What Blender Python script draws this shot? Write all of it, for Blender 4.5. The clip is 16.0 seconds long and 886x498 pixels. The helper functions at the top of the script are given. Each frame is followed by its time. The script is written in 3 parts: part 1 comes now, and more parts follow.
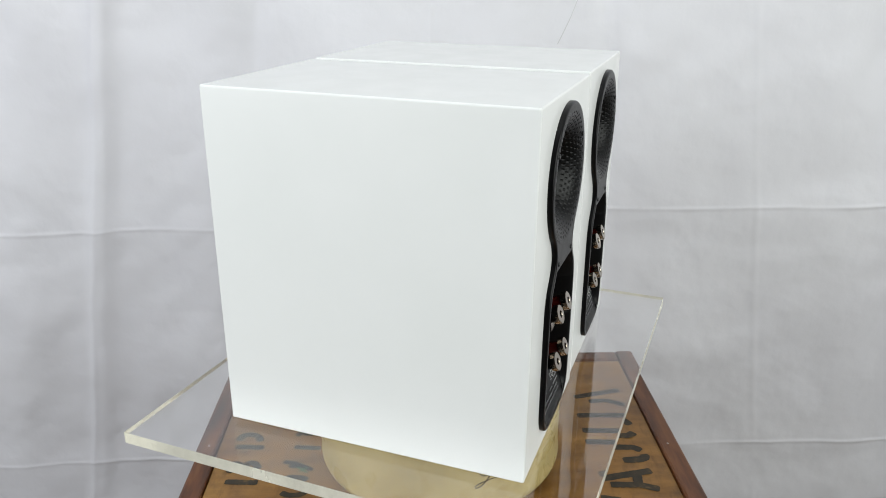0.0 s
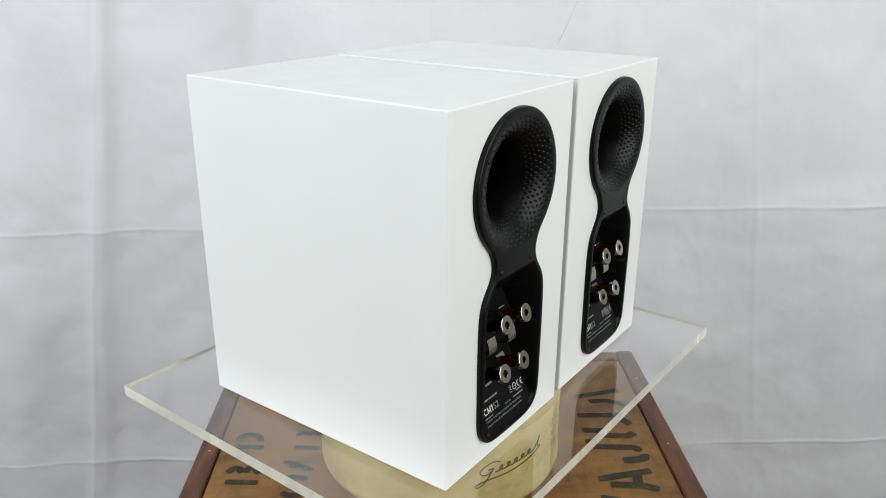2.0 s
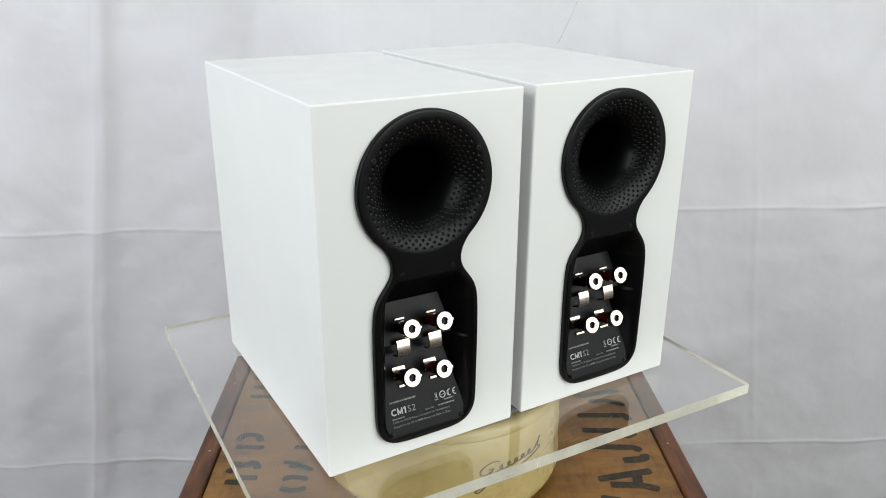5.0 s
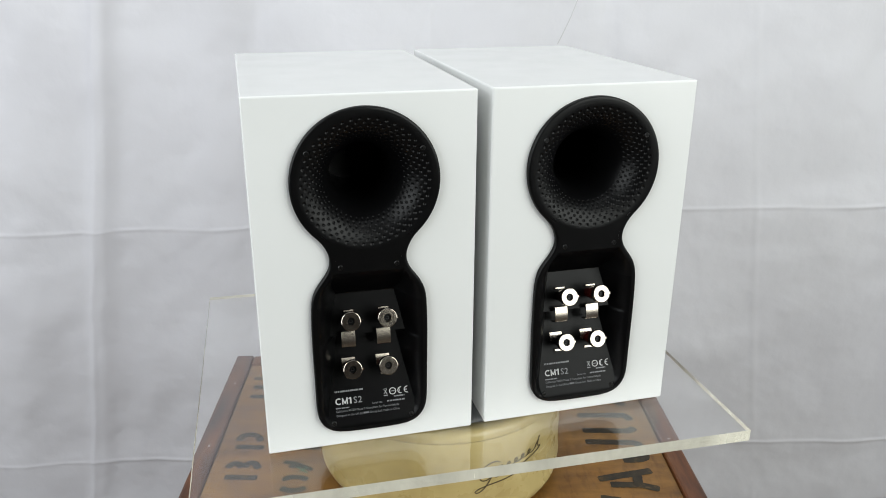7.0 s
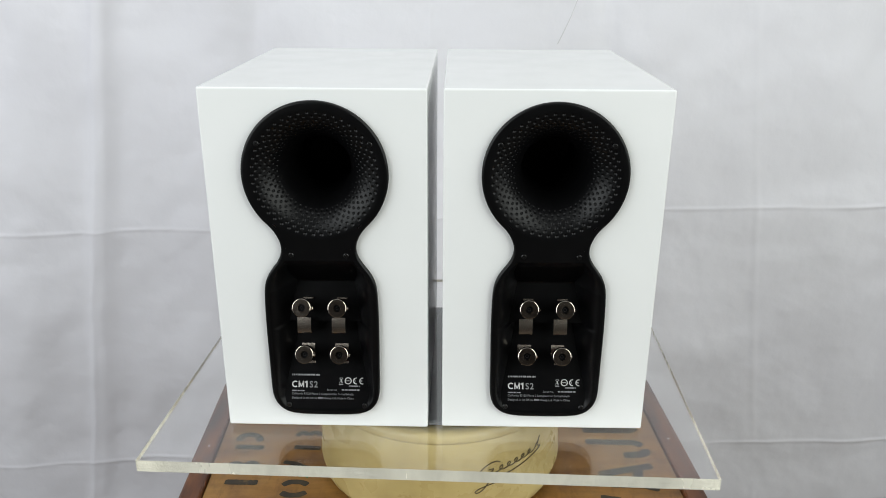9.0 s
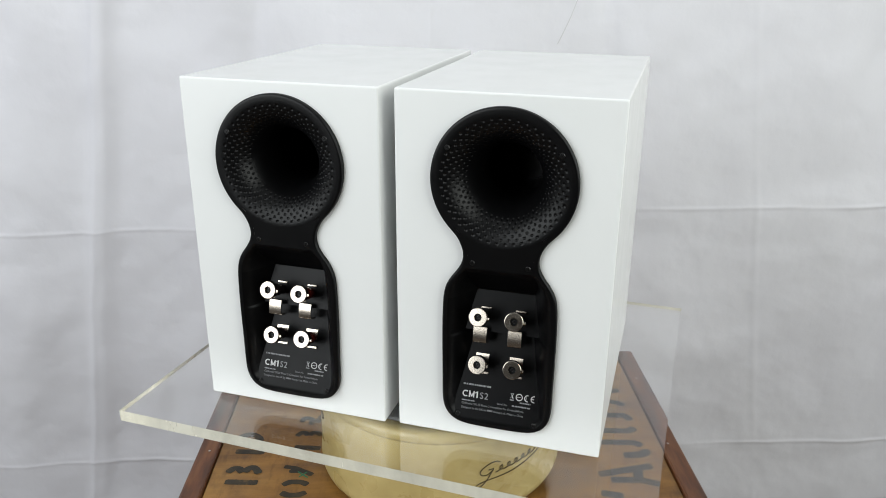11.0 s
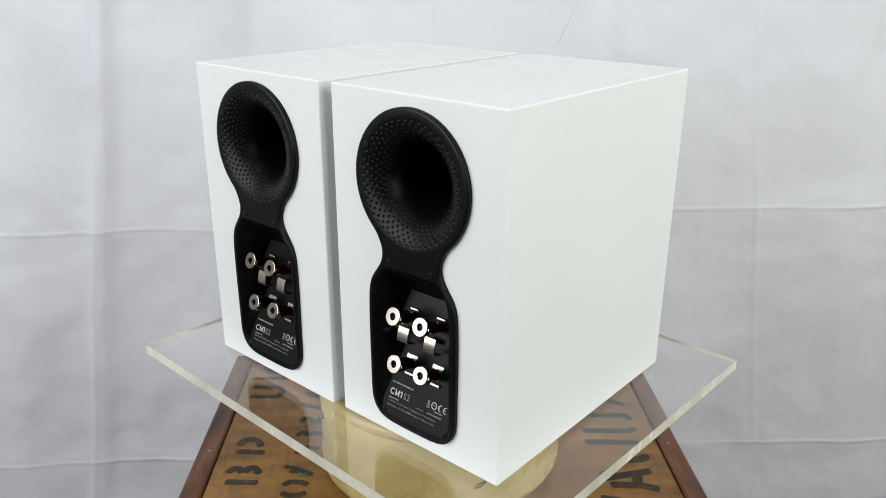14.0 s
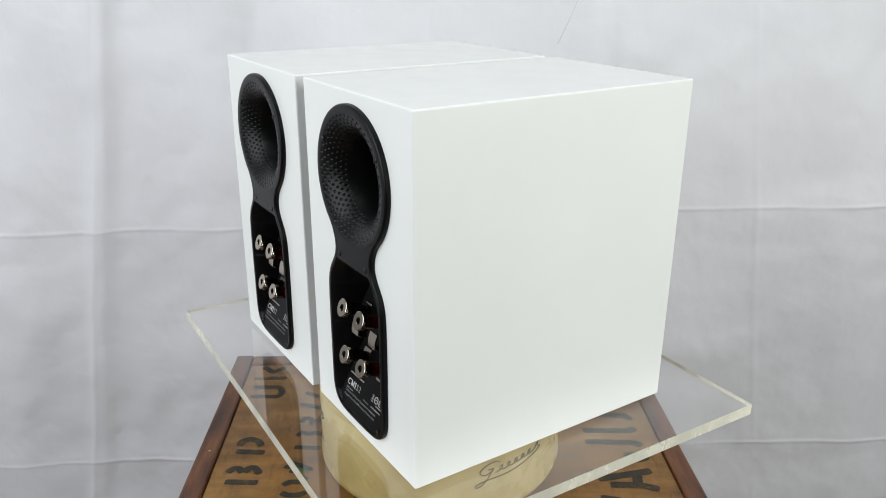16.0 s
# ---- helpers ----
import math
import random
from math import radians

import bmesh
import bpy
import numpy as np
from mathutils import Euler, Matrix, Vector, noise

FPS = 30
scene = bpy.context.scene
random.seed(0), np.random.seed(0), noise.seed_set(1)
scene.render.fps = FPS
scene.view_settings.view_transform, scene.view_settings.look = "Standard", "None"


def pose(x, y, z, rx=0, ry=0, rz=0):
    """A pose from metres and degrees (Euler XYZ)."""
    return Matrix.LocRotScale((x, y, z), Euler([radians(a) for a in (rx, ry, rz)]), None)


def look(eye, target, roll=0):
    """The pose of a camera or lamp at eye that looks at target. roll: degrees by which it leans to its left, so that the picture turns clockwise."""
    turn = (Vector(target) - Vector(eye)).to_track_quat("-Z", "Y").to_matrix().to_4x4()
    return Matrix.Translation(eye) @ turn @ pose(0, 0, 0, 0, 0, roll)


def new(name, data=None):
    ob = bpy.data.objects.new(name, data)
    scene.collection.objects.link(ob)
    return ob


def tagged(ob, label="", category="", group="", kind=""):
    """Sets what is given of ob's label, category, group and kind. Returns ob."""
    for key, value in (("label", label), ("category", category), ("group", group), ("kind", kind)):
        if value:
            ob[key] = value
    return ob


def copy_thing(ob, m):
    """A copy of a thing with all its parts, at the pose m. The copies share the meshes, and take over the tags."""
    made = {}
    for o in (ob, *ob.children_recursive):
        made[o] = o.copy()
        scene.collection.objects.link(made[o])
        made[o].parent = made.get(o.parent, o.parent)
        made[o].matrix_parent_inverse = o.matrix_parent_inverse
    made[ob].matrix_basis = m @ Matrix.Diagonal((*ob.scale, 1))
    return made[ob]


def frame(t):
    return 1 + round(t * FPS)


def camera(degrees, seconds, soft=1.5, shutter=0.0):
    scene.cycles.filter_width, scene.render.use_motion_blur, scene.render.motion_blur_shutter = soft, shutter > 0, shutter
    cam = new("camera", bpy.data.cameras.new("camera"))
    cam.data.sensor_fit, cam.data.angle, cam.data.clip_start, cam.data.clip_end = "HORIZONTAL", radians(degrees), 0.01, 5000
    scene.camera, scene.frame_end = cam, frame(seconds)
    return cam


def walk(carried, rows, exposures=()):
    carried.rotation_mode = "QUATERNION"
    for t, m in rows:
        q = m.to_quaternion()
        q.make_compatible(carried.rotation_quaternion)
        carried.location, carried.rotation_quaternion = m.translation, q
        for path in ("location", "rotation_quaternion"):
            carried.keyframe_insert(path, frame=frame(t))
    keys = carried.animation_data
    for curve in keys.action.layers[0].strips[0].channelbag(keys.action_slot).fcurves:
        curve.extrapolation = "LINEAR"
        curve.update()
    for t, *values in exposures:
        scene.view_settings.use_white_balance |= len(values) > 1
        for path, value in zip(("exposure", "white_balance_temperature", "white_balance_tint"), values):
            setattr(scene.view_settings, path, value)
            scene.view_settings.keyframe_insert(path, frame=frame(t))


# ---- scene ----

# ---------------------------------------------------------------- camera (stands still)
CAM = pose(0.0035, -0.6905, 0.3672, 90 - 20.46, 0, 0) @ pose(0, 0, 0, 0, 0, 0.31)
cam = camera(58.97, 16.0, soft=0.95)
walk(cam, [(0.0, CAM), (16.0, CAM)])

# ---------------------------------------------------------------- light
world = bpy.data.worlds.new("world")
world.use_nodes = True
world.node_tree.nodes["Background"].inputs[0].default_value = (0.8, 0.85, 1.0, 1)
world.node_tree.nodes["Background"].inputs[1].default_value = 0.05
scene.world = world


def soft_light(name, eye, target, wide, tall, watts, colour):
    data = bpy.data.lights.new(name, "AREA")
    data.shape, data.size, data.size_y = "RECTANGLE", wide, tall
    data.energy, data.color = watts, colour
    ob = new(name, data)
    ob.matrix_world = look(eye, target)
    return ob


# Added: unseen area lamps; the caps' reflections place them, no window is modelled.
soft_light("side_soft_light", (-1.22, -0.88, 0.75), (0, 0, 0.14), 1.55, 1.45, 27.5, (0.935, 0.985, 1.0))
soft_light("side_soft_light", (1.17, -0.94, 0.75), (0, -0.08, 0.14), 1.45, 1.45, 25.6, (0.955, 1.0, 0.955))
# Unseen fill lamp added overhead so that the cabinets' tops come out bright.
soft_light("overhead_fill", (0.0, -0.15, 1.75), (0, 0.10, 0), 1.4, 0.9, 3.0, (0.97, 1.0, 1.0))
scene.view_settings.exposure = 0.0


# ---------------------------------------------------------------- materials
def material(name, colour, rough=0.5, metal=0.0, coat=0.0, transmission=0.0, ior=1.45):
    m = bpy.data.materials.new(name)
    m.use_nodes = True
    b = m.node_tree.nodes["Principled BSDF"]
    b.inputs["Base Color"].default_value = (*colour, 1)
    b.inputs["Roughness"].default_value = rough
    b.inputs["Metallic"].default_value = metal
    b.inputs["Coat Weight"].default_value = coat
    b.inputs["Transmission Weight"].default_value = transmission
    b.inputs["IOR"].default_value = ior
    return m


def node(m, kind, **values):
    n = m.node_tree.nodes.new(kind)
    for k, v in values.items():
        n.inputs[k.replace("_", " ")].default_value = v
    return n


def link(m, a, out, b, into):
    m.node_tree.links.new(a.outputs[out], b.inputs[into])


def bsdf(m):
    return m.node_tree.nodes["Principled BSDF"]


def coords(m, scale=(1, 1, 1), turn=(0, 0, 0)):
    tc = m.node_tree.nodes.new("ShaderNodeTexCoord")
    mp = m.node_tree.nodes.new("ShaderNodeMapping")
    mp.inputs["Scale"].default_value = scale
    mp.inputs["Rotation"].default_value = turn
    link(m, tc, "Object", mp, "Vector")
    return mp


def noisy(m, at, scale, detail=4.0, rough=0.55):
    n = node(m, "ShaderNodeTexNoise", Scale=scale, Detail=detail, Roughness=rough)
    link(m, at, "Vector", n, "Vector")
    return n


def ramp(m, src, out, stops):
    r = m.node_tree.nodes.new("ShaderNodeValToRGB")
    link(m, src, out, r, "Fac")
    el = r.color_ramp.elements
    while len(el) < len(stops):
        el.new(0.5)
    for e, (pos, c) in zip(el, stops):
        e.position = pos
        e.color = (*c, 1) if len(c) == 3 else (c[0], c[0], c[0], 1)
    return r


def bump(m, src, out, strength, distance, previous=None):
    b = node(m, "ShaderNodeBump", Strength=strength, Distance=distance)
    link(m, src, out, b, "Height")
    if previous:
        link(m, previous, "Normal", b, "Normal")
    return b


def white_paint():
    m = material("white_paint", (0.80, 0.81, 0.80), 0.22)
    at = coords(m)
    big = noisy(m, at, 9.0)
    link(m, ramp(m, big, "Fac", [(0.3, (0.765, 0.775, 0.768)), (0.7, (0.79, 0.797, 0.793))]), "Color", bsdf(m), "Base Color")
    link(m, ramp(m, noisy(m, at, 35.0), "Fac", [(0.3, (0.205,)), (0.7, (0.235,))]), "Color", bsdf(m), "Roughness")
    return m


def black_plastic():
    m = material("black_plastic", (0.0024, 0.0024, 0.0027), 0.33)
    bsdf(m).inputs["Specular IOR Level"].default_value = 0.23
    at = coords(m)
    link(m, ramp(m, noisy(m, at, 60.0), "Fac", [(0.3, (0.29,)), (0.75, (0.36,))]), "Color", bsdf(m), "Roughness")
    link(m, bump(m, noisy(m, at, 1800.0, 2.0), "Fac", 0.15, 0.0003), "Normal", bsdf(m), "Normal")
    return m


def gloss_black():
    m = material("gloss_black", (0.002, 0.002, 0.0023), 0.18)
    bsdf(m).inputs["Specular IOR Level"].default_value = 0.17
    at = coords(m)
    link(m, ramp(m, noisy(m, at, 120.0), "Fac", [(0.3, (0.28,)), (0.75, (0.38,))]), "Color", bsdf(m), "Roughness")
    return m


def plated_metal():
    m = material("plated_metal", (0.48, 0.43, 0.37), 0.25, 1.0)
    at = coords(m)
    link(m, ramp(m, noisy(m, at, 250.0), "Fac", [(0.3, (0.12,)), (0.75, (0.19,))]), "Color", bsdf(m), "Roughness")
    return m


def cloth():
    m = material("white_cloth", (0.66, 0.65, 0.70), 0.9)
    at = coords(m)
    link(m, ramp(m, noisy(m, at, 1.7, 5.0), "Fac", [(0.3, (0.650, 0.641, 0.682)), (0.7, (0.715, 0.709, 0.744))]), "Color", bsdf(m), "Base Color")
    b1 = bump(m, noisy(m, coords(m), 6.0, 3.0), "Fac", 0.40, 0.03)
    b2 = bump(m, noisy(m, coords(m), 17.0, 4.0, 0.5), "Fac", 0.22, 0.010, b1)
    b3 = bump(m, noisy(m, at, 900.0, 2.0), "Fac", 0.06, 0.0005, b2)
    link(m, b3, "Normal", bsdf(m), "Normal")
    return m


def plywood():
    m = material("plywood", (0.30, 0.16, 0.06), 0.45)
    at = coords(m, (1.0, 4.5, 1.0), (0, 0, radians(4)))
    grain = noisy(m, at, 7.0, 8.0, 0.7)
    col = ramp(m, grain, "Fac", [(0.27, (0.116, 0.050, 0.010)), (0.5, (0.218, 0.106, 0.023)), (0.73, (0.312, 0.168, 0.043))])
    stain = noisy(m, coords(m), 16.0, 6.0, 0.65)
    mix = m.node_tree.nodes.new("ShaderNodeMixRGB")
    mix.blend_type = "MULTIPLY"
    mix.inputs["Fac"].default_value = 0.85
    link(m, col, "Color", mix, 1)
    link(m, ramp(m, stain, "Fac", [(0.30, (0.50, 0.42, 0.34)), (0.48, (0.92, 0.90, 0.86)), (0.7, (1.15, 1.12, 1.05))]), "Color", mix, 2)
    scuff = m.node_tree.nodes.new("ShaderNodeMixRGB")
    scuff.blend_type = "MULTIPLY"
    scuff.inputs["Fac"].default_value = 0.6
    link(m, mix, "Color", scuff, 1)
    link(m, ramp(m, noisy(m, coords(m, (1.0, 0.3, 1.0)), 140.0, 4.0, 0.7), "Fac", [(0.33, (0.55, 0.50, 0.45)), (0.5, (1.0, 1.0, 1.0))]), "Color", scuff, 2)
    link(m, scuff, "Color", bsdf(m), "Base Color")
    link(m, ramp(m, stain, "Fac", [(0.3, (0.34,)), (0.7, (0.55,))]), "Color", bsdf(m), "Roughness")
    link(m, bump(m, grain, "Fac", 0.15, 0.001), "Normal", bsdf(m), "Normal")
    return m


def batten_wood():
    m = material("batten_wood", (0.10, 0.035, 0.018), 0.4)
    at = coords(m, (6.0, 1.0, 1.0))
    grain = noisy(m, at, 12.0, 7.0, 0.6)
    link(m, ramp(m, grain, "Fac", [(0.32, (0.032, 0.010, 0.003)), (0.52, (0.096, 0.031, 0.009)), (0.70, (0.165, 0.062, 0.018))]), "Color", bsdf(m), "Base Color")
    link(m, bump(m, grain, "Fac", 0.2, 0.001), "Normal", bsdf(m), "Normal")
    return m


def cream_enamel():
    m = material("cream_enamel", (0.62, 0.50, 0.22), 0.28, coat=0.3)
    at = coords(m)
    link(m, ramp(m, noisy(m, at, 14.0, 6.0), "Fac", [(0.25, (0.295, 0.222, 0.083)), (0.5, (0.41, 0.322, 0.134)), (0.75, (0.48, 0.392, 0.178))]), "Color", bsdf(m), "Base Color")
    link(m, ramp(m, noisy(m, at, 40.0), "Fac", [(0.3, (0.22,)), (0.75, (0.38,))]), "Color", bsdf(m), "Roughness")
    link(m, bump(m, noisy(m, at, 25.0), "Fac", 0.08, 0.002), "Normal", bsdf(m), "Normal")
    return m


def stencil_ink():
    m = material("stencil_ink", (0.02, 0.02, 0.018), 0.7)
    at = coords(m)
    link(m, ramp(m, noisy(m, at, 70.0, 6.0, 0.7), "Fac", [(0.38, (0.018, 0.016, 0.012)), (0.58, (0.040, 0.029, 0.017)), (0.70, (0.13, 0.075, 0.025))]), "Color", bsdf(m), "Base Color")
    return m


def acrylic():
    m = material("clear_acrylic", (0.985, 0.988, 0.985), 0.0, transmission=1.0, ior=1.55)
    return m


def sawn_acrylic():
    """The plate's cut edges: saw marks along them, cloudy where they are chipped."""
    m = material("sawn_acrylic_edge", (0.97, 0.94, 0.81), 0.3, transmission=0.4, ior=1.49)
    saw = noisy(m, coords(m, (1.0, 1.0, 9.0)), 45.0, 6.0, 0.7)
    patch = noisy(m, coords(m, (1.0, 1.0, 0.4)), 16.0, 5.0, 0.65)
    chip = noisy(m, coords(m), 210.0, 5.0, 0.7)
    link(m, ramp(m, patch, "Fac", [(0.38, (0.12,)), (0.62, (0.30,))]), "Color", bsdf(m), "Roughness")
    link(m, ramp(m, patch, "Fac", [(0.36, (0.46,)), (0.62, (0.26,))]), "Color", bsdf(m), "Transmission Weight")
    b1 = bump(m, saw, "Fac", 0.25, 0.0015)
    link(m, bump(m, chip, "Fac", 0.35, 0.0025, b1), "Normal", bsdf(m), "Normal")
    return m


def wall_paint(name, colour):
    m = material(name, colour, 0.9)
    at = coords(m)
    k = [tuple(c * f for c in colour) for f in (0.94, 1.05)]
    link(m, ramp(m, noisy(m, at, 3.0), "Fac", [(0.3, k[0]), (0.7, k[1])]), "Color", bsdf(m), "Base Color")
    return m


WHITE, BLACK, GLOSS, METAL = white_paint(), black_plastic(), gloss_black(), plated_metal()
STRAP = material("brushed_plated_strap", (0.54, 0.48, 0.41), 0.25, 1.0)
CLOTH, PLY, BATTEN, CREAM, INK = cloth(), plywood(), batten_wood(), cream_enamel(), stencil_ink()
ACRYLIC, SAWN = acrylic(), sawn_acrylic()
COLLAR = material("dark_red_collar", (0.060, 0.007, 0.005), 0.15, coat=0.2)
COLLAR_BLACK = material("black_collar", (0.006, 0.004, 0.004), 0.15, coat=0.2)
PRINT = material("white_print", (0.56, 0.56, 0.56), 0.6)
GREY_PRINT = material("grey_print", (0.26, 0.26, 0.27), 0.6)
SMALL_PRINT = material("small_grey_print", (0.20, 0.20, 0.21), 0.6)
SCREW = material("black_screw", (0.004, 0.004, 0.004), 0.3)
bsdf(SCREW).inputs["Specular IOR Level"].default_value = 0.5
NAIL = material("steel_nail", (0.45, 0.43, 0.40), 0.35, 1.0)
SCRIPT = material("brown_script", (0.06, 0.04, 0.015), 0.5)
RUBBER = material("grey_rubber", (0.13, 0.135, 0.14), 0.7)
CREASE_GREY = material("crease_shade_grey", (0.56, 0.56, 0.57), 0.9)
GREEN = material("green_chalk", (0.02, 0.14, 0.07), 0.8)
PALE_WALL = wall_paint("pale_wall_paint", (0.70, 0.70, 0.71))
# unseen wall's dark colour stands in for a dim side, mirrored in the caps
SHADED_WALL = wall_paint("shaded_wall_colour", (0.065, 0.052, 0.045))
FLOOR = wall_paint("floor_brown", (0.10, 0.075, 0.055))


# ---------------------------------------------------------------- mesh helpers
def part(name, bm, mat, parent=None, label="", smooth=False, at=None, sharp=35):
    me = bpy.data.meshes.new(name)
    bmesh.ops.recalc_face_normals(bm, faces=bm.faces[:])
    bm.to_mesh(me)
    bm.free()
    me.materials.append(mat)
    if smooth:
        for poly in me.polygons:
            poly.use_smooth = True
        me.set_sharp_from_angle(angle=radians(sharp))
    ob = new(name, me)
    if parent:
        ob.parent = parent
    if at is not None:
        ob.matrix_basis = at
    if label:
        ob["label"] = label
    return ob


def box(sx, sy, sz, at=(0, 0, 0), bevel=0.0, segments=2):
    """A box with its centre at the point at."""
    bm = bmesh.new()
    bmesh.ops.create_cube(bm, size=1.0)
    bmesh.ops.scale(bm, vec=(sx, sy, sz), verts=bm.verts)
    if bevel:
        bmesh.ops.bevel(bm, geom=bm.edges[:], offset=bevel, segments=segments, affect="EDGES", profile=0.5)
    bmesh.ops.translate(bm, vec=at, verts=bm.verts)
    return bm


def lathe(profile, steps=64, close_ends=True):
    """Turns (radius, height) points round z."""
    bm = bmesh.new()
    rings = []
    for r, z in profile:
        rings.append([bm.verts.new((r * math.cos(2 * math.pi * i / steps), r * math.sin(2 * math.pi * i / steps), z)) for i in range(steps)])
    for a, b in zip(rings, rings[1:]):
        for i in range(steps):
            j = (i + 1) % steps
            bm.faces.new((a[i], a[j], b[j], b[i]))
    if close_ends:
        bm.faces.new(rings[0][::-1])
        bm.faces.new(rings[-1])
    return bm


def tube(points, radius, sides=6):
    bm = bmesh.new()
    pts = [Vector(q) for q in points]
    rings = []
    for i, q in enumerate(pts):
        d = (pts[min(i + 1, len(pts) - 1)] - pts[max(i - 1, 0)]).normalized()
        u = d.orthogonal().normalized() if i == 0 else (u - d * u.dot(d)).normalized()
        v = d.cross(u)
        rings.append([bm.verts.new(q + radius * (u * math.cos(2 * math.pi * k / sides) + v * math.sin(2 * math.pi * k / sides))) for k in range(sides)])
    for a, b in zip(rings, rings[1:]):
        for k in range(sides):
            bm.faces.new((a[k], a[(k + 1) % sides], b[(k + 1) % sides], b[k]))
    bm.faces.new(rings[0][::-1])
    bm.faces.new(rings[-1])
    return bm


def extend(bm, other):
    me = bpy.data.meshes.new("tmp")
    other.to_mesh(me)
    other.free()
    bm.from_mesh(me)
    bpy.data.meshes.remove(me)
    return bm


def lettering(text, size, thick=0.0):
    """A flat bmesh of text in the built-in font, its baseline along x, facing +z."""
    cu = bpy.data.curves.new("tmp", "FONT")
    cu.body, cu.size, cu.offset, cu.extrude = text, size, thick, 0.0001
    cu.resolution_u, cu.space_character = 3, 1.12
    ob = new("tmp", cu)
    me = bpy.data.meshes.new_from_object(ob)
    bpy.data.objects.remove(ob)
    bpy.data.curves.remove(cu)
    bm = bmesh.new()
    bm.from_mesh(me)
    bpy.data.meshes.remove(me)
    return bm


# ---------------------------------------------------------------- the room
CRATE_TOP = -0.113
GROUND = CRATE_TOP - 0.56


def room():
    tagged(part("floor", box(4.6, 4.4, 0.1, (0, -0.7, GROUND - 0.05)), FLOOR), "plain dark brown floor under the crate", "floor", kind="structure")
    tagged(part("ceiling", box(4.6, 4.4, 0.1, (0, -0.7, 2.05)), PALE_WALL), "plain white ceiling", "ceiling", kind="structure")
    h, c = 2.0 - GROUND, (2.0 + GROUND) / 2
    tagged(part("wall_north", box(4.6, 0.1, h, (0, 1.45, c)), PALE_WALL), "plain pale wall behind the cloth", "wall", kind="structure")
    tagged(part("wall_south", box(4.6, 0.1, h, (0, -2.85, c)), SHADED_WALL), "plain unseen wall facing the cloth, coloured dark for the dim side", "wall", kind="structure")
    tagged(part("wall_west", box(0.1, 4.2, h, (-2.25, -0.7, c)), PALE_WALL), "plain pale side wall", "wall", kind="structure")
    tagged(part("wall_east", box(0.1, 4.2, h, (2.25, -0.7, c)), PALE_WALL), "plain pale side wall", "wall", kind="structure")


BACK = 0.52


def crease_line(x):
    """How far the sheet's folds climb along its width."""
    return float(np.interp(x, (-0.8, -0.35, 0.3, 0.8), (-0.031, -0.013, 0.024, 0.034)))


FOLD_HEIGHTS = (-0.48, -0.036, 0.41)
FOLD_SIDES = (-0.515, -0.018, 0.460)


def backdrop():
    """A white cotton sheet that hangs behind the crate, creased from having been folded."""
    rows = list(np.arange(GROUND + 0.06, 1.70, 0.012))
    rows += [f + d for f in FOLD_HEIGHTS for d in np.arange(-0.018, 0.0181, 0.0015)]
    cols = list(np.arange(-1.35, 1.3501, 0.012))
    cols += [f + d for f in FOLD_SIDES for d in np.arange(-0.02, 0.0201, 0.002)]
    rows, cols = sorted(set(np.round(rows, 5))), sorted(set(np.round(cols, 5)))
    bm = bmesh.new()
    grid = []
    for z in rows:
        line = []
        for c in cols:
            x = c * (1 + 0.29 * min(max(0.305 - z, -0.3), 1.2))
            line.append(bm.verts.new((x, BACK + sheet_relief(c, x, z), max(z + crease_line(x), GROUND + 0.005))))
        grid.append(line)
    for a, b in zip(grid, grid[1:]):
        for i in range(len(cols) - 1):
            bm.faces.new((a[i], a[i + 1], b[i + 1], b[i]))
    ob = part("backdrop", bm, CLOTH, smooth=True)
    ob.modifiers.new("thickness", "SOLIDIFY").thickness = 0.0008
    # the dark line of a narrow crease, added as a grey tube before the sheet
    line = [(0.172 + 0.034 * u + 0.003 * math.sin(3 * u), BACK - 0.012 - 0.003 * math.sin(math.pi * u), 0.246 + 0.095 * u) for u in np.linspace(0, 1, 14)]
    part("crease_strand", tube(line, 0.0006, 6), CREASE_GREY, ob, "thin grey line drawn for a crease's shade")
    tagged(ob, "white cotton sheet hung behind, with fold creases", "backdrop", kind="structure")


def ridge(d, width, depth):
    return depth * math.exp(-(d / width) ** 2)


def sheet_relief(c, x, z):
    """How far the sheet stands off its plane: soft hanging folds, pressed fold lines, wrinkles."""
    fade = 0.45 + 0.55 * min(max((z + 0.25) / 0.5, 0), 1)
    y = -ridge(c + 0.505, 0.020, 0.013) * fade - ridge(c + 0.62, 0.05, 0.006)
    y += -ridge(c + 0.33, 0.05, 0.010) * fade + ridge(c + 0.275, 0.014, 0.006) * fade
    y += -ridge(c + 0.10, 0.07, 0.008) - ridge(c - 0.10, 0.06, 0.007) + ridge(c - 0.018, 0.02, 0.003)
    y += ridge(c - 0.245, 0.013, 0.006) * fade - ridge(c - 0.32, 0.06, 0.010) - ridge(c - 0.60, 0.06, 0.008)
    for k, f in enumerate(FOLD_HEIGHTS):
        wob = 0.0030 * noise.noise((x * 7.0, f * 7, 5.0)) + 0.0012 * noise.noise((x * 31.0, f * 7, 9.0))
        d = z - f + wob
        y -= ridge(d, 0.0034, 0.0013) * max(0.15, 0.7 + 0.9 * noise.noise((x * 8.0, f, 1.0))) + ridge(d, 0.03, 0.0022)
    for f in FOLD_SIDES:
        d = c - f + 0.003 * noise.noise((f * 5, z * 8.0, 2.0))
        y -= ridge(d, 0.005, 0.0017) * (0.6 + 0.7 * noise.noise((f, z * 7.0, 8.0)))
    y += 0.014 * noise.noise((x * 3.0, z * 2.2, 0.0)) + 0.0075 * noise.noise((x * 6.0 + z * 2.0, z * 5.0, 3.0))
    y += 0.0024 * noise.noise((x * 22.0, z * 16.0, 7.0))
    return y


